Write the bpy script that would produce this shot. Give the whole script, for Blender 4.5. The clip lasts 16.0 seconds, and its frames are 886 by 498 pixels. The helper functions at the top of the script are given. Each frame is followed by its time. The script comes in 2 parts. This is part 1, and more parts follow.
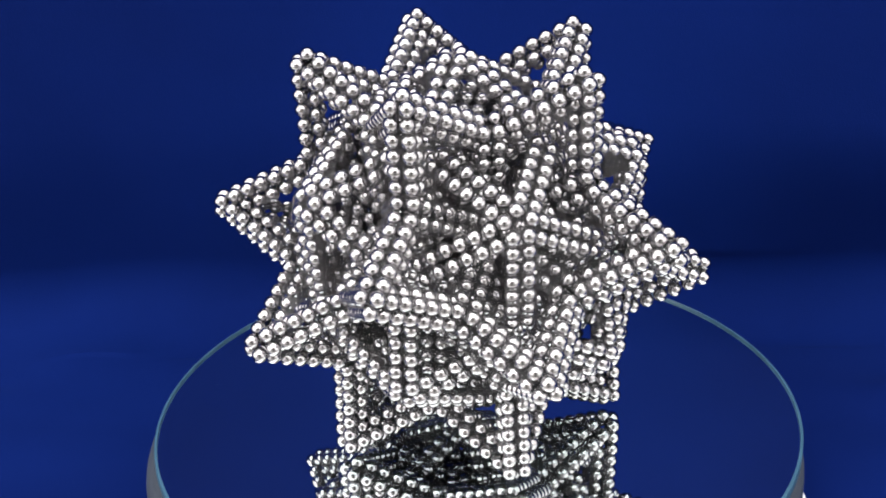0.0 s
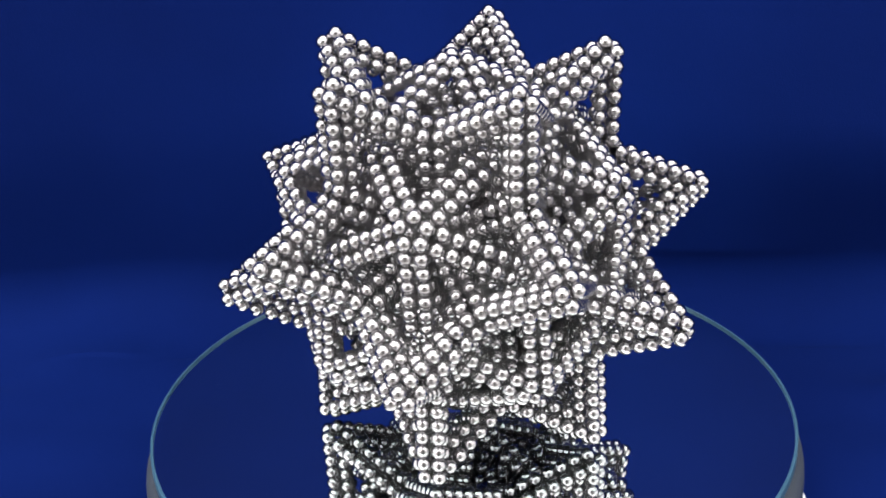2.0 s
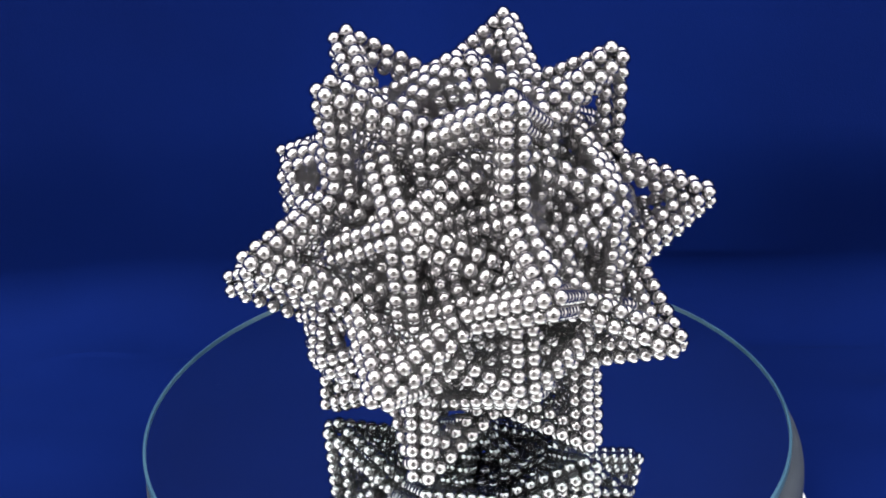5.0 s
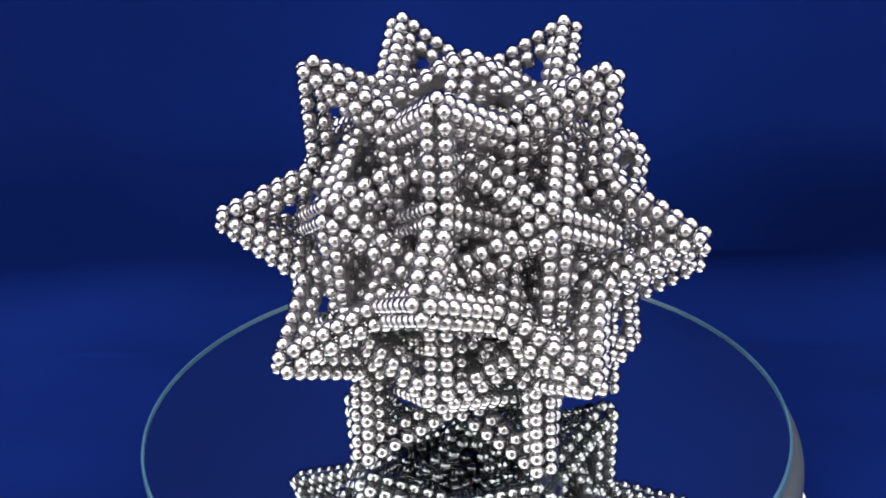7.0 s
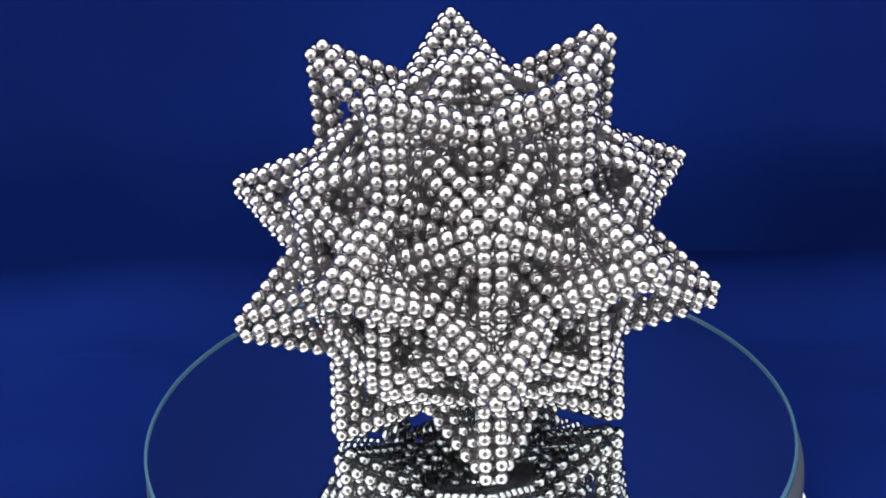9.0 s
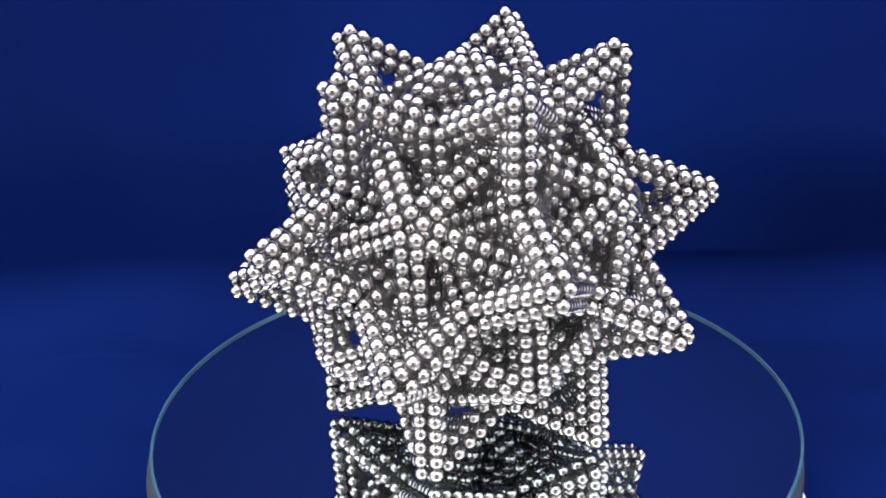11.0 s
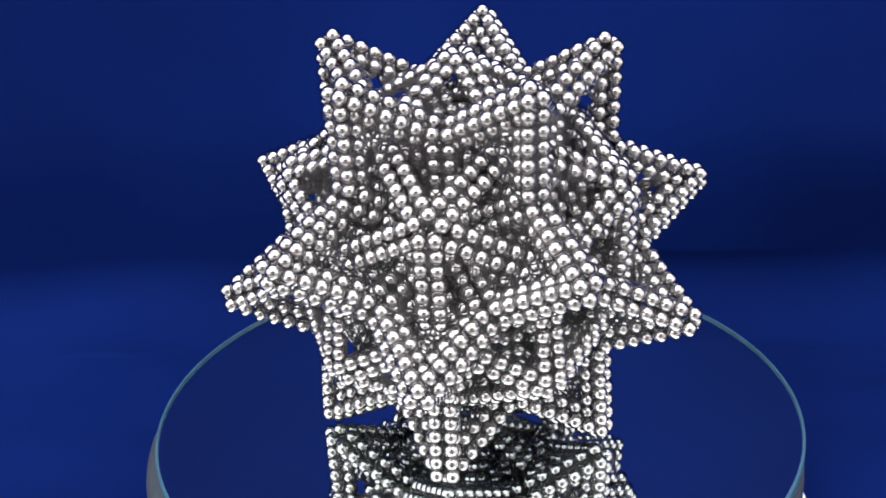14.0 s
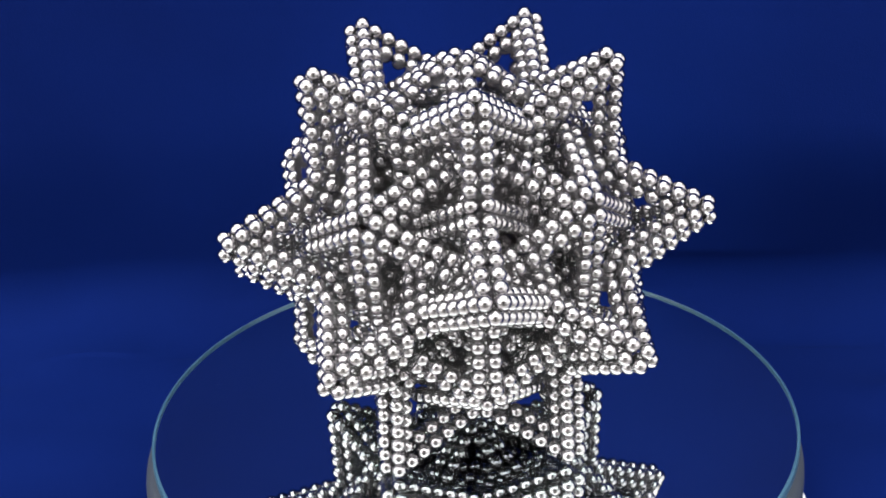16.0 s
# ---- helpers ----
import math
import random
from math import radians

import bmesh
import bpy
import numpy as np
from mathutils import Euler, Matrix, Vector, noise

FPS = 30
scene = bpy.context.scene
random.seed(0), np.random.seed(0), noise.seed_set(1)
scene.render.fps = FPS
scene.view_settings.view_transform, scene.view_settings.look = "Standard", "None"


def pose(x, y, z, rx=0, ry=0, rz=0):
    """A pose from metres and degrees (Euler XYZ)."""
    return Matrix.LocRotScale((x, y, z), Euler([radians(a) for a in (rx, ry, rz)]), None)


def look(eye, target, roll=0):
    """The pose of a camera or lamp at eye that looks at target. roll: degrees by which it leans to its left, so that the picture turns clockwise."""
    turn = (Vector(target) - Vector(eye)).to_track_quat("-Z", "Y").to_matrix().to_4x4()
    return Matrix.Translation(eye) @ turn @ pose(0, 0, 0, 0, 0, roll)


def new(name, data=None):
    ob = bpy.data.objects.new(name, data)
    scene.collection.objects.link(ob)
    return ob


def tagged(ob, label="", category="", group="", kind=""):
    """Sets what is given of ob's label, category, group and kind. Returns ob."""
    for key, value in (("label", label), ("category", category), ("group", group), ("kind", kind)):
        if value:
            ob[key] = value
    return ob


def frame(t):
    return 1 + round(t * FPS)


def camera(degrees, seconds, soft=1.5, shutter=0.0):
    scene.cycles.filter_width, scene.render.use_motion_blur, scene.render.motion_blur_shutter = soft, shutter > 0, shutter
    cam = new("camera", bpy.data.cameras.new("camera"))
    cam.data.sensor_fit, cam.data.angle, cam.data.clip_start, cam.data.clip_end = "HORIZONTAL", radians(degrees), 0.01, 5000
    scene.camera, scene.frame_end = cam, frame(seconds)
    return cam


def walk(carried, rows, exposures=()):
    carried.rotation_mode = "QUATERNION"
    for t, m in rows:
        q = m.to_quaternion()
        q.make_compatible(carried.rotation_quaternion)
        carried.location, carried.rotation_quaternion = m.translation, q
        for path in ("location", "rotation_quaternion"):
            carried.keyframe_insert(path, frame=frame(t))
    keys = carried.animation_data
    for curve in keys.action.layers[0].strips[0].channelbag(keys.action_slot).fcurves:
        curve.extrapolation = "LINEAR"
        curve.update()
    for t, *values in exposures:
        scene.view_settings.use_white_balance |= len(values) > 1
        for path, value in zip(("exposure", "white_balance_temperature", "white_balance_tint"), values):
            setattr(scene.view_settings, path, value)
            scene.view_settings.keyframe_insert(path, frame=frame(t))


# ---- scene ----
# ================= scale and plan =================
# One magnet ball is 5 mm across; lengths of the sculpture are counted in balls.
BALL = 0.005
MIRROR_TOP = 0.046          # height of the mirror's face over the table cloth
MIRROR_R = 22.66 * 0.005
CENTRE_Z = MIRROR_TOP + 13.40 * BALL   # height of the sculpture's centre
FLOOR_Z = -0.75

# ================= camera =================
cam = camera(37.48, 16.0, soft=1.75)
EYE = (0.0, -79.72 * BALL, CENTRE_Z + 36.06 * BALL)
CAM_YAW, CAM_PITCH, CAM_ROLL = -1.148, -24.782, -2.261   # degrees


def camera_pose():
    y, p = radians(CAM_YAW), radians(CAM_PITCH)
    ahead = Vector((math.sin(y) * math.cos(p), math.cos(y) * math.cos(p), math.sin(p)))
    return look(EYE, Vector(EYE) + ahead, CAM_ROLL)


walk(cam, [(0.0, camera_pose()), (16.0, camera_pose())])

# degrees by which the turntable has turned
TURNS = [
    (0, -1.96), (0.5, 8.61), (1, 16.71), (1.5, 28.64), (2, 39.36), (2.5, 49.58), (3, 60.69), (3.5, 72.32),
    (4, 83.45), (4.5, 94.96), (5, 106.62), (5.5, 118.26), (6, 129.72), (6.5, 140.84), (7, 151.58), (7.5, 162.63),
    (8, 177.54), (8.5, 190.74), (9, 203.28), (9.5, 215.27), (10, 227.07), (10.5, 239.05), (11, 251.55), (11.5, 265.10),
    (12, 279.58), (12.5, 292.75), (13, 305.03), (13.5, 317.08), (14, 330.80), (14.5, 345.96), (15, 358.57), (15.5, 369.62),
    (16, 383.52),
]

# ================= world and light =================
world = bpy.data.worlds.new("world")
scene.world = world
world.use_nodes = True
world.node_tree.nodes["Background"].inputs[0].default_value = (0.9, 0.95, 1.0, 1)
world.node_tree.nodes["Background"].inputs[1].default_value = 0.05


def softbox_lamp(name, at, target, wide, high, watts, colour):
    data = bpy.data.lights.new(name, "AREA")
    data.shape, data.size, data.size_y = "RECTANGLE", wide, high
    data.energy, data.color = watts, colour
    ob = new(name, data)
    ob.matrix_world = look(at, target)
    return ob


softbox_lamp("softbox_overhead", (0.0, -0.55, 1.35), (0.0, -0.3, 0.1), 2.0, 2.0, 52, (1.0, 0.99, 0.98))
softbox_lamp("softbox_west", (-1.3, -0.8, 0.62), (0.0, 0.0, 0.12), 1.8, 1.3, 25.0, (1.0, 0.99, 0.99))
softbox_lamp("softbox_east", (1.3, -0.8, 0.62), (0.0, 0.0, 0.12), 1.8, 1.3, 17.0, (1.0, 0.99, 0.99))
scene.view_settings.exposure = 0.0


# ================= materials =================
def material(name, colour, rough=0.5, metal=0.0):
    m = bpy.data.materials.new(name)
    m.use_nodes = True
    b = m.node_tree.nodes["Principled BSDF"]
    b.inputs["Base Color"].default_value = (*colour, 1)
    b.inputs["Roughness"].default_value = rough
    b.inputs["Metallic"].default_value = metal
    return m, m.node_tree, b


def mottle(tree, b, low, high, scale, detail=4.0, socket="Base Color", coords="Object"):
    """Vary a socket between two values with noise."""
    co = tree.nodes.new("ShaderNodeTexCoord")
    n = tree.nodes.new("ShaderNodeTexNoise")
    n.inputs["Scale"].default_value, n.inputs["Detail"].default_value = scale, detail
    ramp = tree.nodes.new("ShaderNodeValToRGB")
    ramp.color_ramp.elements[0].position, ramp.color_ramp.elements[1].position = 0.3, 0.7
    low = low if isinstance(low, tuple) else (low,) * 3
    high = high if isinstance(high, tuple) else (high,) * 3
    ramp.color_ramp.elements[0].color, ramp.color_ramp.elements[1].color = (*low, 1), (*high, 1)
    tree.links.new(co.outputs[coords], n.inputs["Vector"])
    tree.links.new(n.outputs["Fac"], ramp.inputs["Fac"])
    tree.links.new(ramp.outputs["Color"], b.inputs[socket])
    return n, ramp


def bump(tree, b, scale, strength, distance, detail=2.0):
    co = tree.nodes.new("ShaderNodeTexCoord")
    n = tree.nodes.new("ShaderNodeTexNoise")
    n.inputs["Scale"].default_value, n.inputs["Detail"].default_value = scale, detail
    bp = tree.nodes.new("ShaderNodeBump")
    bp.inputs["Strength"].default_value, bp.inputs["Distance"].default_value = strength, distance
    tree.links.new(co.outputs["Object"], n.inputs["Vector"])
    tree.links.new(n.outputs["Fac"], bp.inputs["Height"])
    tree.links.new(bp.outputs["Normal"], b.inputs["Normal"])


# nickel-plated magnets, faintly worn
NICKEL, tree, b = material("nickel_plate", (0.485, 0.47, 0.475), 0.1, 1.0)
mottle(tree, b, 0.04, 0.09, 900, 3, "Roughness")
# each ball its own shade of plating
geo, info, add, wrap, shade = (tree.nodes.new("ShaderNode" + n) for n in ("NewGeometry", "ObjectInfo", "Math", "Math", "ValToRGB"))
add.operation, wrap.operation = "ADD", "FRACT"
tree.links.new(geo.outputs["Random Per Island"], add.inputs[0])
tree.links.new(info.outputs["Random"], add.inputs[1])
tree.links.new(add.outputs[0], wrap.inputs[0])
tree.links.new(wrap.outputs[0], shade.inputs["Fac"])
shade.color_ramp.elements[0].color, shade.color_ramp.elements[1].color = (0.362, 0.349, 0.361, 1), (0.422, 0.411, 0.419, 1)
tree.links.new(shade.outputs["Color"], b.inputs["Base Color"])

# blue fabric
CLOTH, tree, b = material("blue_cloth", (0.006, 0.03, 0.19), 0.85)
mottle(tree, b, (0.0007, 0.0062, 0.063), (0.0012, 0.0096, 0.092), 5, 4)
b.inputs["Sheen Weight"].default_value = 0.02
b.inputs["Specular IOR Level"].default_value = 0.05
b.inputs["Sheen Tint"].default_value = (0.1, 0.25, 1.0, 1)
bump(tree, b, 1500, 0.25, 0.0004)

# mirror glass
EDGE, tree, b = material("ground_glass_edge", (0.13, 0.30, 0.42), 0.35)
mottle(tree, b, (0.032, 0.084, 0.132), (0.045, 0.108, 0.165), 60)
SILVER, tree, b = material("mirror_silver", (0.91, 0.965, 0.955), 0.025, 1.0)
GREY, tree, b = material("grey_plastic", (0.052, 0.064, 0.08), 0.5)
mottle(tree, b, (0.036, 0.044, 0.057), (0.046, 0.056, 0.071), 25)
WHITE_PLASTIC, tree, b = material("white_plastic", (0.8, 0.8, 0.8), 0.4)
mottle(tree, b, (0.76, 0.76, 0.75), (0.82, 0.82, 0.82), 30)
WALL, tree, b = material("white_wall_paint", (0.8, 0.79, 0.77), 0.8)
mottle(tree, b, (0.77, 0.76, 0.74), (0.82, 0.81, 0.79), 3)
bump(tree, b, 120, 0.2, 0.002)
FLOOR, tree, b = material("grey_carpet", (0.25, 0.24, 0.22), 0.9)
mottle(tree, b, (0.2, 0.19, 0.18), (0.3, 0.29, 0.27), 40)
LAMINATE, tree, b = material("white_laminate", (0.75, 0.74, 0.72), 0.4)
mottle(tree, b, (0.72, 0.71, 0.69), (0.77, 0.76, 0.74), 12)
BLACK, tree, b = material("black_plastic", (0.02, 0.02, 0.022), 0.45)
mottle(tree, b, 0.35, 0.55, 80, 3, "Roughness")


# ================= mesh helpers =================
def mesh_from(name, bm, mat, smooth=True):
    me = bpy.data.meshes.new(name)
    bm.to_mesh(me)
    bm.free()
    for p in me.polygons:
        p.use_smooth = smooth
    if smooth:
        me.set_sharp_from_angle(angle=radians(28))
    me.materials.append(mat)
    return me


def part(name, bm, mat, parent=None, label="", smooth=True):
    ob = new(name, mesh_from(name, bm, mat, smooth))
    ob.parent = parent
    return tagged(ob, label)


def box(bm, x0, x1, y0, y1, z0, z1):
    v = [bm.verts.new((x, y, z)) for x in (x0, x1) for y in (y0, y1) for z in (z0, z1)]
    for f in ((0, 1, 3, 2), (4, 6, 7, 5), (0, 4, 5, 1), (2, 3, 7, 6), (0, 2, 6, 4), (1, 5, 7, 3)):
        bm.faces.new([v[i] for i in f])
    return bm


def lathe(profile, steps=160, closed=True):
    """Turn a profile of (radius, z), from the axis to the axis, round z."""
    bm = bmesh.new()
    rings = []
    for r, z in profile:
        if r < 1e-6:
            rings.append([bm.verts.new((0, 0, z))])
        else:
            rings.append([bm.verts.new((r * math.cos(2 * math.pi * i / steps), r * math.sin(2 * math.pi * i / steps), z)) for i in range(steps)])
    for a, c in zip(rings, rings[1:]):
        for i in range(steps):
            j = (i + 1) % steps
            if len(a) == 1:
                bm.faces.new((a[0], c[j], c[i]))
            elif len(c) == 1:
                bm.faces.new((a[i], a[j], c[0]))
            else:
                bm.faces.new((a[i], a[j], c[j], c[i]))
    bmesh.ops.recalc_face_normals(bm, faces=bm.faces)
    return bm


# ================= the room, unseen and added to bounce light ===
def room():
    x0, x1, y0, y1, z0, z1, w = -2.2, 2.2, -2.6, 1.8, FLOOR_Z, 1.75, 0.1
    tagged(part("floor", box(bmesh.new(), x0 - w, x1 + w, y0 - w, y1 + w, z0 - w, z0), FLOOR, smooth=False), "grey carpet floor of an added, unseen room", "floor", kind="structure")
    tagged(part("ceiling", box(bmesh.new(), x0 - w, x1 + w, y0 - w, y1 + w, z1, z1 + w), WALL, smooth=False), "plain white painted ceiling, unseen, added to bounce light", "ceiling", kind="structure")
    for name, b in (("wall_north", (x0 - w, x1 + w, y1, y1 + w)), ("wall_south", (x0 - w, x1 + w, y0 - w, y0)), ("wall_west", (x0 - w, x0, y0, y1)), ("wall_east", (x1, x1 + w, y0, y1))):
        tagged(part(name, box(bmesh.new(), *b, z0, z1), WALL, smooth=False), "plain white painted wall, unseen, added to bounce light", "wall", kind="structure")


room()


def table():
    root = tagged(new("table"), "white laminate table under the blue cloth", "table")
    root.location = (0, 0.05, FLOOR_Z)
    h = -FLOOR_Z - 0.012
    part("tabletop", box(bmesh.new(), -0.85, 0.85, -0.36, 0.32, h - 0.03, h), LAMINATE, root, smooth=False)
    for x in (-0.69, 0.69):
        for y in (-0.3, 0.26):
            part("leg", box(bmesh.new(), x - 0.025, x + 0.025, y - 0.025, y + 0.025, 0, h - 0.03), LAMINATE, root, smooth=False)


table()


def video_camera():
    """The recording camera on its tripod, mirrored as a dark spot in every ball; all of it lies behind the eye."""
    root = tagged(new("video_camera"), "black video camera on a tripod", "video camera")
    root.matrix_basis = camera_pose()
    bm = box(bmesh.new(), -0.085, 0.085, -0.11, 0.06, 0.05, 0.26)
    bmesh.ops.bevel(bm, geom=bm.edges[:], offset=0.012, segments=3, affect="EDGES")
    part("body", bm, BLACK, root)
    part("lens_barrel", lathe([(0, 0.02), (0.035, 0.02), (0.038, 0.024), (0.038, 0.05), (0, 0.05)], 48), BLACK, root)
    stand = tagged(new("tripod"), "black tripod standing before the table", "tripod")
    head = Vector(EYE) + Vector((0, -0.08, -0.02))
    stand.location = (head.x, head.y, FLOOR_Z)
    h = head.z - FLOOR_Z
    part("head", lathe([(0, h), (0.05, h), (0.05, h - 0.03), (0.03, h - 0.06), (0, h - 0.06)], 32), BLACK, stand)
    part("column", lathe([(0, h - 0.05), (0.016, h - 0.05), (0.016, h - 0.45), (0, h - 0.45)], 24), BLACK, stand)
    for k in range(3):
        a = radians(90 + 120 * k + 60)
        foot, top = Vector((0.3 * math.cos(a), 0.3 * math.sin(a), 0.0)), Vector((0.02 * math.cos(a), 0.02 * math.sin(a), h - 0.12))
        bm = bmesh.new()
        bmesh.ops.create_cone(bm, cap_ends=True, segments=12, radius1=0.009, radius2=0.014, depth=(top - foot).length)
        bm.transform(Matrix.Translation((foot + top) / 2) @ (top - foot).to_track_quat("Z", "Y").to_matrix().to_4x4())
        part("leg", bm, BLACK, stand)


video_camera()


# ================= the cloth =================
def cloth():
    """One sheet: over the table, up in a sweep, and on as the backdrop."""
    r, y_turn, front, top = 0.034, 0.120, -0.125, 0.50
    length_flat, length_bend = y_turn - front, r * math.pi / 2
    total = length_flat + length_bend + (top - r)
    nu, nv = 240, 420
    bm = bmesh.new()
    grid = []
    for j in range(nv + 1):
        s = total * j / nv
        if s < length_flat:
            y, z, ny, nz = front + s, 0.0, 0.0, 1.0
        elif s < length_flat + length_bend:
            a = (s - length_flat) / r
            y, z, ny, nz = y_turn + r * math.sin(a), r - r * math.cos(a), -math.sin(a), math.cos(a)
        else:
            y, z, ny, nz = y_turn + r, r + s - length_flat - length_bend, -1.0, 0.0
        up = min(1.0, max(0.0, (s - length_flat) / length_bend))
        row = []
        for i in range(nu + 1):
            x = -0.8 + 1.6 * i / nu
            fold = 0.014 * noise.noise(Vector((x * 5.0, s * 0.9, 3.0))) + 0.006 * noise.noise(Vector((x * 14, s * 3, 7.0)))
            lying = 0.006 * noise.noise(Vector((x * 7 + s * 5, s * 9, 1.0))) + 0.007 * noise.noise(Vector((x * 11 + s * 14, s * 26 - x * 9, 2.0)))
            d = up * fold + (1 - up) * lying
            rise = min(1.0, max(0.0, (z - 0.004) / 0.10))
            rise = rise * rise * (3 - 2 * rise)
            east = min(1.0, max(0.0, (x - 0.05) / 0.16))
            west = min(1.0, max(0.0, (-x - 0.02) / 0.16))
            if s > length_flat:      # the hanging part bellies forward, shaped so to darken the backdrop
                d += rise * (0.007 + 0.030 * east * east * (3 - 2 * east) + 0.006 * west * west * (3 - 2 * west))
            if abs(x) < 0.2 and abs(y) < 0.2 and up < 0.01:
                d *= min(1.0, max(abs(x), abs(y)) / 0.2) ** 2
            sway = min(1.0, max(0.0, (s - length_flat + 0.05) / 0.08))
            y_at = y + 0.022 * sway * (noise.noise(Vector((x * 6.0, 0.3, 5.0))) + 0.35)
            row.append(bm.verts.new((x, y_at + ny * d, max(z + nz * d, -0.008 if up < 0.5 else -1))))
        grid.append(row)
    for j in range(nv):
        for i in range(nu):
            bm.faces.new((grid[j][i], grid[j][i + 1], grid[j + 1][i + 1], grid[j + 1][i]))
    ob = part("backdrop", bm, CLOTH)
    tagged(ob, "blue fabric sheet swept from table up into backdrop", "backdrop", kind="structure")


cloth()


# ================= the turntable and the mirror =================
PLATTER_TOP = MIRROR_TOP - 0.0035


def turntable():
    root = tagged(new("turntable"), "round grey turntable carrying a mirror, on a white base", "turntable")
    top, rad = PLATTER_TOP, 23.12 * BALL
    prof = [(0, top)] + [(rad - 0.007 + 0.007 * math.sin(a), top - 0.009 + 0.009 * math.cos(a)) for a in [math.pi / 2 * i / 10 for i in range(11)]]
    prof += [(rad, top - 0.020), (rad - 0.003, top - 0.024), (0, top - 0.024)]
    platter = part("platter", lathe(prof), GREY, root, "grey plastic platter with a rounded rim")
    r, h = MIRROR_R - 0.012, PLATTER_TOP - 0.0245
    part("base", lathe([(0, h), (r - 0.004, h), (r, h - 0.004), (r + 0.003, 0.002), (r, 0.0), (0, 0.0)]), WHITE_PLASTIC, root, "white plastic base")
    # small white block, standing for an unidentified white speck beside the platter
    bm = box(bmesh.new(), r - 0.006, 0.1165, -0.019, -0.012, 0.008, 0.0175)
    bmesh.ops.bevel(bm, geom=bm.edges[:], offset=0.001, segments=2, affect="EDGES")
    part("white_block", bm, WHITE_PLASTIC, root, "small white block on the base")
    return platter


def mirror():
    root = tagged(new("round_mirror"), "round glass mirror with a ground greenish edge", "mirror")
    r, t, e, w = MIRROR_R, 0.0034, 0.0005, 0.00105     # w: the width of the ground bevel
    z = MIRROR_TOP
    part("ground_edge", lathe([(r - w, z - 0.0006), (r - w, z + 0.0003), (r - 0.9 * w, z + 0.0005), (r - 0.3 * w, z + 0.0004), (r, z), (r, z - t + e), (r - e, z - t), (r - w, z - t)]), EDGE, root)
    part("silvering", lathe([(0, z - 0.0004), (r - w, z - 0.0004), (r - w, z - t), (0, z - t)]), SILVER, root)
    return root


platter_ob = turntable()
mirror_ob = mirror()


# ================= the sculpture =================
def direction(lat, az):
    """Unit vector; azimuth counted from the front (-y) towards +x."""
    a, c = radians(lat), radians(az)
    return Vector((math.cos(a) * math.sin(c), -math.cos(a) * math.cos(c), math.sin(a)))


FIVE = [direction(90, 0), direction(-90, 0)] + [direction(26.565, 72 * k) for k in range(5)] + [direction(-26.565, 36 + 72 * k) for k in range(5)]
THREE = [direction(s * lat, (36 if s > 0 else 0) + 72 * k) for s in (1, -1) for lat in (52.6226, 10.8123) for k in range(5)]


def axes(main, near):
    """Turn that takes z to main and x towards near."""
    z = main.normalized()
    x = (near - z * near.dot(z)).normalized()
    return Matrix((x, z.cross(x), z)).transposed().to_4x4()


def nearest(main, others):
    return max(others, key=lambda o: o.dot(main))


def turned(points, n):
    out = []
    for k in range(n):
        m = Matrix.Rotation(2 * math.pi * k / n, 3, "Z")
        out += [m @ p for p in points]
    return out


N_EDGE, N_ARM = 6, 7          # steps of a strip between two rings
TIP = 16.12                    # distance of the tip's ring from the centre
S60 = math.sin(radians(60))


def spike_balls():
    """Balls of one spike, tip up the z axis: those of the outer tip, and the rest. Ridges run at 60, 180, 300 degrees."""
    tip = Vector((1 / math.sqrt(3), 0, TIP))                # towards a five-fold axis
    u = Vector((math.cos(radians(60)), math.sin(radians(60)), 0)) / math.sqrt(3) + Vector((0, 0, -math.sqrt(2 / 3)))
    v = Vector((math.cos(radians(-60)), math.sin(radians(-60)), 0)) / math.sqrt(3) + Vector((0, 0, -math.sqrt(2 / 3)))
    outer, rest = [tip], []
    for k in range(1, N_EDGE + 1):
        (outer if k < 3 else rest).extend((tip + k * u, tip + k * v))
    # a second layer of the same shape, close-packed under the first
    under = tip - Vector((0, 0, 2 * math.sqrt(2 / 3)))
    rest.append(under)
    for k in range(1, N_EDGE):
        rest.extend((under + k * u, under + k * v))
    return turned(outer, 3), turned(rest, 3)


# the inner frame of sixty arms between five-fold and three-fold rings
A53 = radians(37.3774)
SLOPE = radians(31.7175)
ARM_X = -math.cos(A53) * math.cos(SLOPE) - math.sin(A53) * math.sin(SLOPE)
ARM_Z = math.sin(A53) * math.cos(SLOPE) - math.cos(A53) * math.sin(SLOPE)
STAR = (0.2887 - ARM_X * N_ARM + 0.688 * math.cos(A53)) / math.sin(A53) - 0.5   # distance of the star's ring from the centre
CORE = STAR * math.cos(A53) + 0.688 * math.sin(A53) + ARM_Z * N_ARM
STAR_RISE = 0.30               # the stars stand a little proud
MID_R = 11.82                  # distance of the four-ball rings between two tips


def star_balls():
    """Ring of five and its five arms, towards 0, 72, ... degrees."""
    pts = [Vector((0.8507 * math.cos(radians(36)), 0.8507 * math.sin(radians(36)), STAR))]
    for k in range(1, N_ARM):
        for y in (-0.5, 0.5):
            pts.append(Vector((0.688 + k * math.cos(SLOPE), y, STAR - k * math.sin(SLOPE))))
    return [p + Vector((0, 0, STAR_RISE)) for p in turned(pts, 5)]


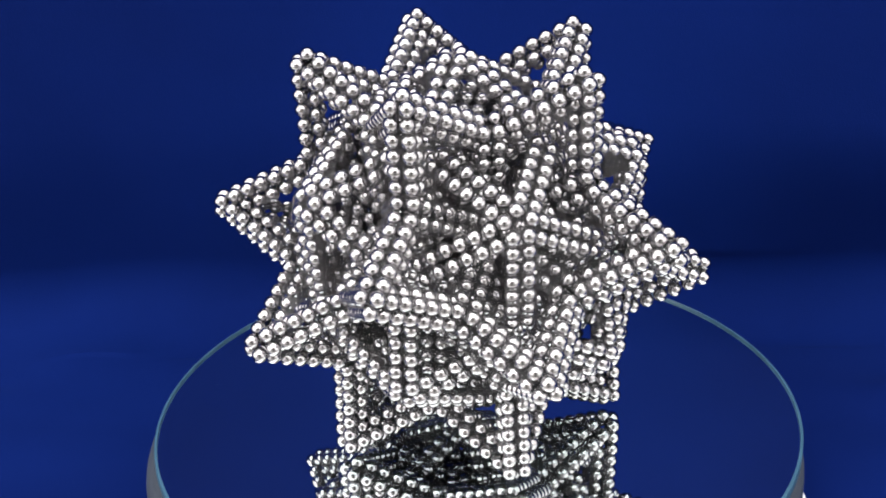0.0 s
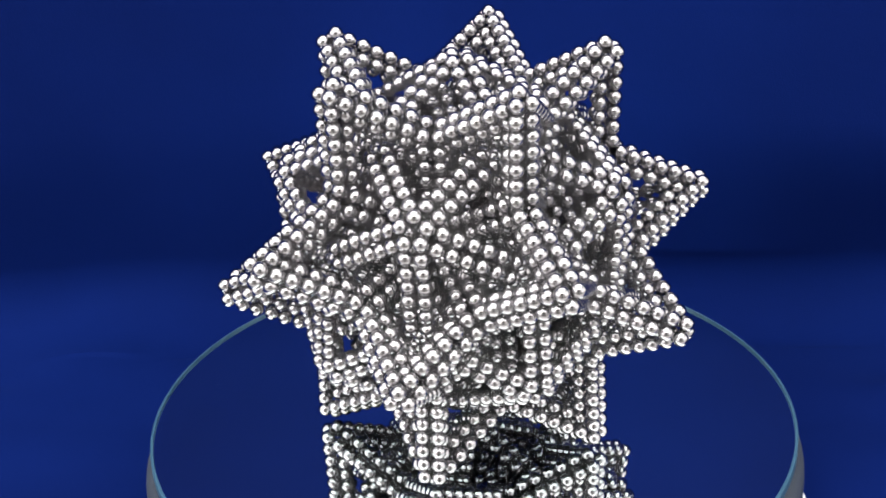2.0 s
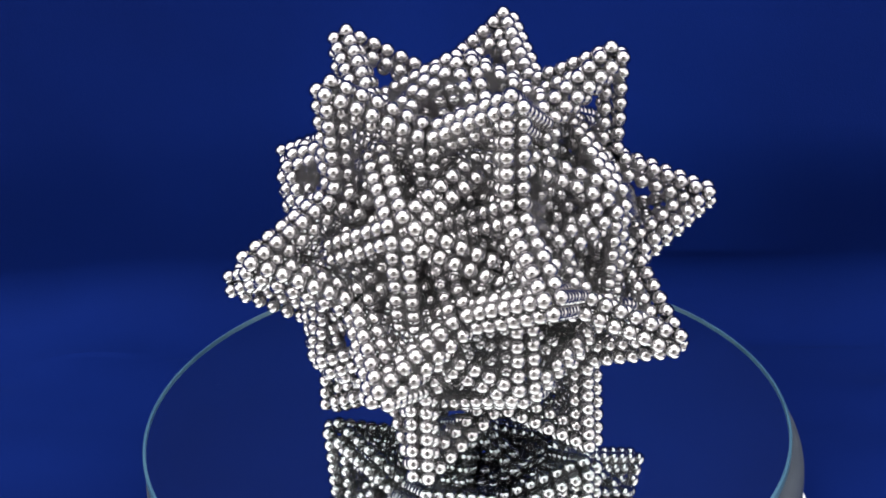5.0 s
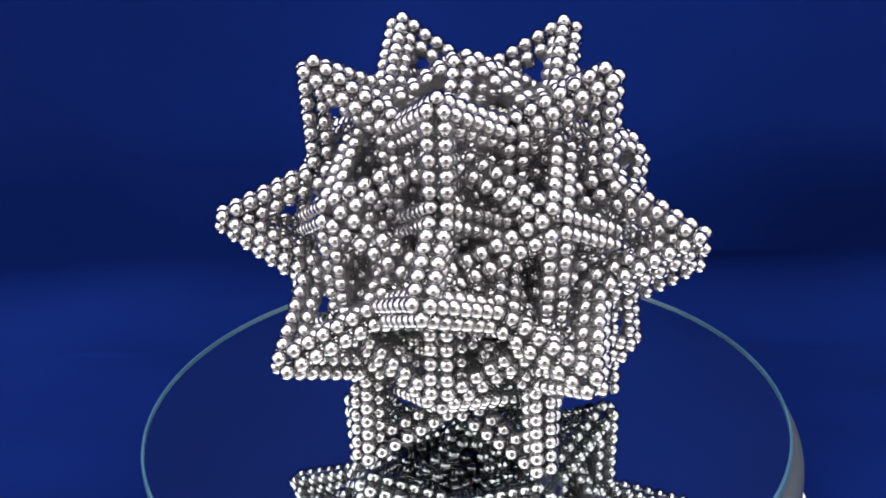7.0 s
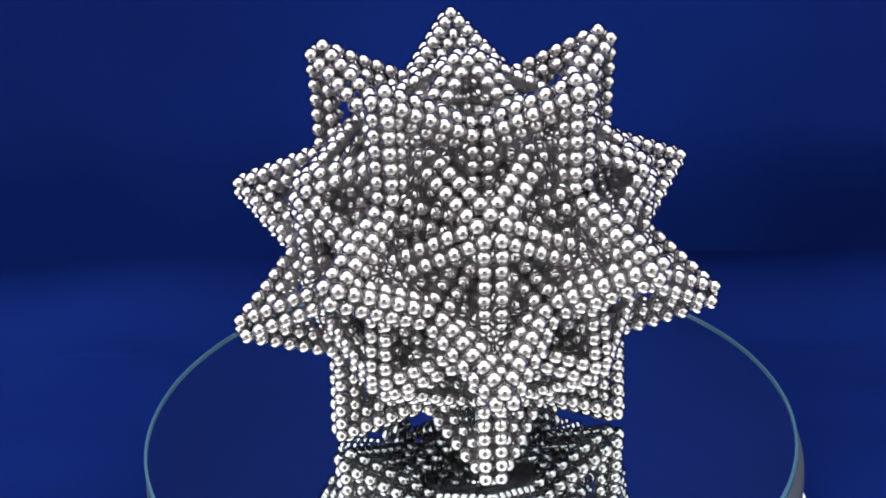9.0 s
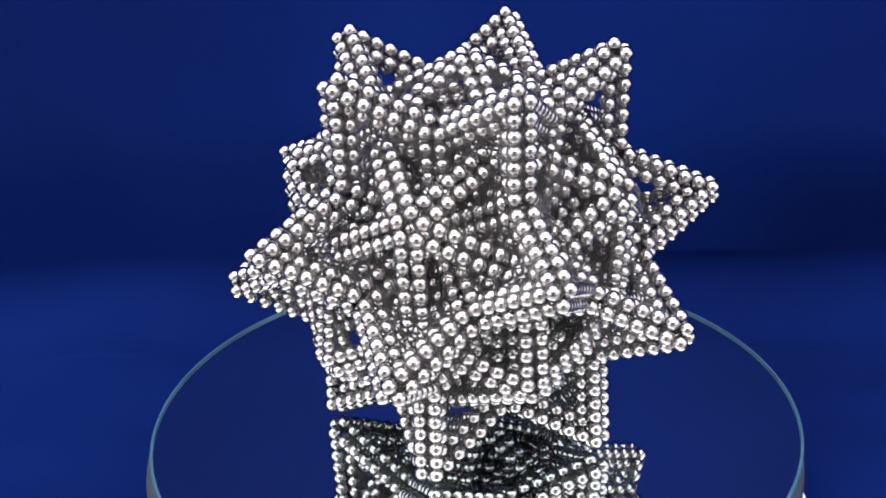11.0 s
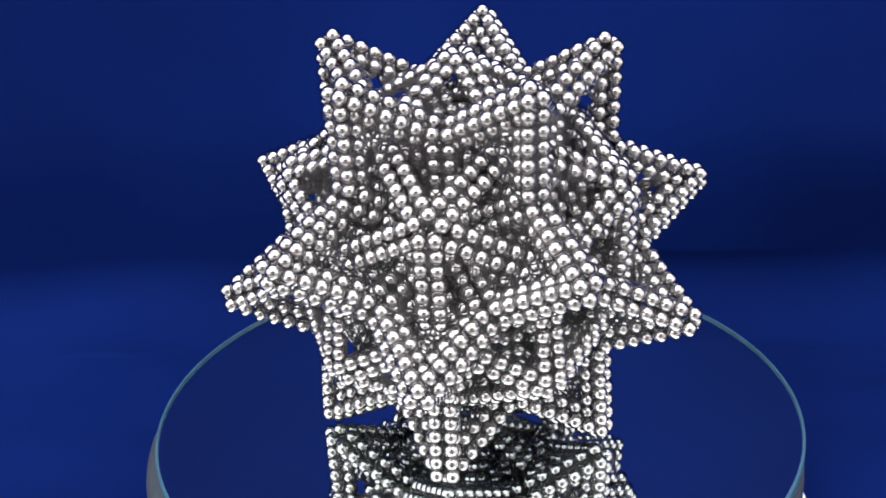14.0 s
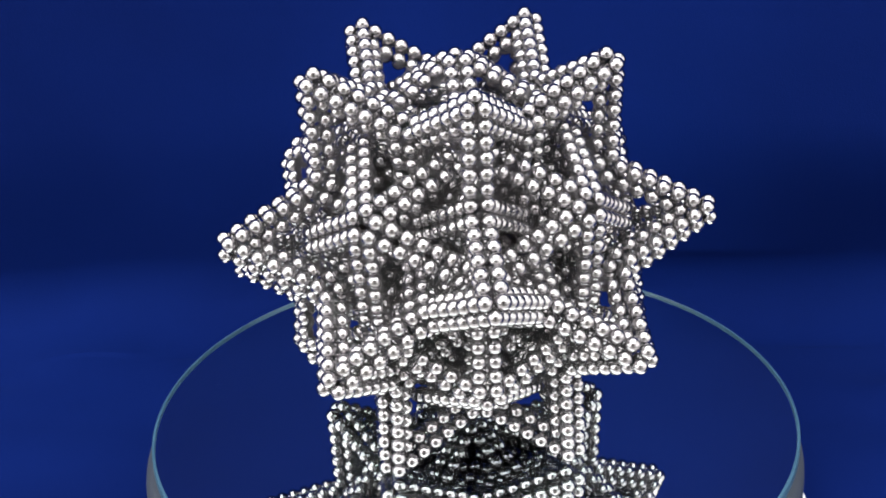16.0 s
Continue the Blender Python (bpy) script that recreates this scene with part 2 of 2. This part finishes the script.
def pit_balls():
    """Inner ring of five and the strips that rise from it to the four-ball rings, towards 36, 108, ... degrees."""
    a52 = radians(31.7175)
    x1, z1 = MID_R * math.sin(a52) - 0.5 * math.cos(a52), MID_R * math.cos(a52) + 0.5 * math.sin(a52)
    dx = (x1 - 0.688) / N_EDGE
    dz = math.sqrt(1 - dx * dx)
    pts = [Vector((0.8507, 0, z1 - N_EDGE * dz))]
    for k in range(1, N_EDGE):
        for y in (-0.5, 0.5):
            pts.append(Matrix.Rotation(radians(36), 3, "Z") @ Vector((x1 - k * dx, y, z1 - k * dz)))
    return turned(pts, 5)


def bed_balls():
    """A bowl of filler balls beneath a pit's strips, added to block the view through."""
    a52 = radians(31.7175)
    x1, z1 = MID_R * math.sin(a52) - 0.5 * math.cos(a52), MID_R * math.cos(a52) + 0.5 * math.sin(a52)
    dx = (x1 - 0.688) / N_EDGE
    dz = math.sqrt(1 - dx * dx)
    pts = []
    for k in range(0, N_EDGE):
        r, z = x1 - k * dx, z1 - k * dz - 2.3
        n = round(2 * math.pi * r)
        pts += [Vector((r * math.cos(2 * math.pi * i / n + 0.3 * k), r * math.sin(2 * math.pi * i / n + 0.3 * k), z)) for i in range(n)]
    return pts


def core_balls(radius=5.6, count=430):
    """A closed shell of filler balls in the middle, added so nothing shows through."""
    golden = math.pi * (3 - math.sqrt(5))
    out = []
    for i in range(count):
        z = 1 - 2 * (i + 0.5) / count
        r = math.sqrt(1 - z * z)
        out.append(Vector((r * math.cos(golden * i), r * math.sin(golden * i), z)) * radius)
    return out


def settled(p):
    """The shape gives a little under its weight: wider and flatter."""
    p = p + Vector([random.uniform(-0.022, 0.022) for _ in range(3)])   # hand-built, a little uneven
    return Vector((p.x * 1.010, p.y * 1.010, p.z * (0.985 if p.z > 0 else 0.972)))


def ball_shape(segments=22, rings=14):
    rows = [[(0.0, 0.0, 0.5)]]
    for i in range(1, rings):
        a = math.pi * i / rings
        rows.append([(0.5 * math.sin(a) * math.cos(2 * math.pi * j / segments), 0.5 * math.sin(a) * math.sin(2 * math.pi * j / segments), 0.5 * math.cos(a)) for j in range(segments)])
    rows.append([(0.0, 0.0, -0.5)])
    verts, start = [], []
    for row in rows:
        start.append(len(verts))
        verts += row
    faces = []
    for i in range(rings):
        for j in range(segments):
            n = (j + 1) % segments
            if i == 0:
                faces.append((0, start[1] + j, start[1] + n))
            elif i == rings - 1:
                faces.append((start[i] + j, start[i + 1], start[i] + n))
            else:
                faces.append((start[i] + j, start[i + 1] + j, start[i + 1] + n, start[i] + n))
    return np.array(verts), faces


FINE, COARSE = ball_shape(), ball_shape(14, 9)


def balls_mesh(name, centres, shape=FINE):
    shape_v, shape_f = shape
    verts = np.concatenate([(shape_v + np.array(c)) * BALL for c in centres])
    n = len(shape_v)
    faces = [tuple(i + n * k for i in f) for k in range(len(centres)) for f in shape_f]
    me = bpy.data.meshes.new(name)
    me.from_pydata(verts.tolist(), [], faces)
    me.polygons.foreach_set("use_smooth", [True] * len(me.polygons))
    me.materials.append(NICKEL)
    return me


def sculpture():
    root = tagged(new("magnet_ball_sculpture"), "spiked star sculpture of shiny nickel magnet balls on the mirror", "sculpture")
    outer, rest = spike_balls()
    rest = rest + turned([Vector((1 / math.sqrt(3), 0, CORE))], 3)
    star, pit, bed = star_balls(), pit_balls(), bed_balls()
    ball_me = balls_mesh("ball", [Vector((0, 0, 0))])
    for d in THREE:
        m = axes(d, nearest(d, FIVE))
        sp = tagged(new("spike", balls_mesh("spike", [settled(m @ c) for c in rest])), "three-sided spike of nickel balls", kind="stuff")
        sp.parent = root
        for c in outer:
            ob = new("ball", ball_me)
            ob.parent = sp
            ob.location = settled(m @ c) * BALL
    for d in FIVE:
        m = axes(d, nearest(d, THREE))
        for name, pts, label, shape in (("star", star, "five-armed star of double ball rows", FINE), ("pit", pit, "inner ring with five double ball rows", FINE), ("pit_bed", bed, "filler bowl of nickel balls closing the view through a pit", COARSE)):
            ob = tagged(new(name, balls_mesh(name, [settled(m @ c) for c in pts], shape)), label, kind="stuff")
            ob.parent = root
    ob = tagged(new("core", balls_mesh("core", core_balls(), COARSE)), "filler shell of nickel balls closing the view through the middle", kind="stuff")
    ob.parent = root
    return root


sculpture_ob = sculpture()

# ================= what turns =================
PHASE = 53.5                       # degrees, how the sculpture is set on the turntable
SET = pose(-0.213 * BALL, 0.173 * BALL, CENTRE_Z, 0.151, -0.342, 0) @ pose(0, 0, 0, 0, 0, -PHASE)
MIRROR_OFF = pose(0.34 * BALL, 0.333 * BALL, 0)
AXIS_X = -0.05 * BALL


def motions():
    walk(sculpture_ob, [(t, pose(0.03 * BALL, 0, 0, 0, 0, a) @ SET) for t, a in TURNS])
    walk(mirror_ob, [(t, pose(AXIS_X, 0, 0, 0, 0, a) @ MIRROR_OFF) for t, a in TURNS])
    walk(platter_ob, [(t, pose(0, 0, 0, 0, 0, a)) for t, a in TURNS])


motions()
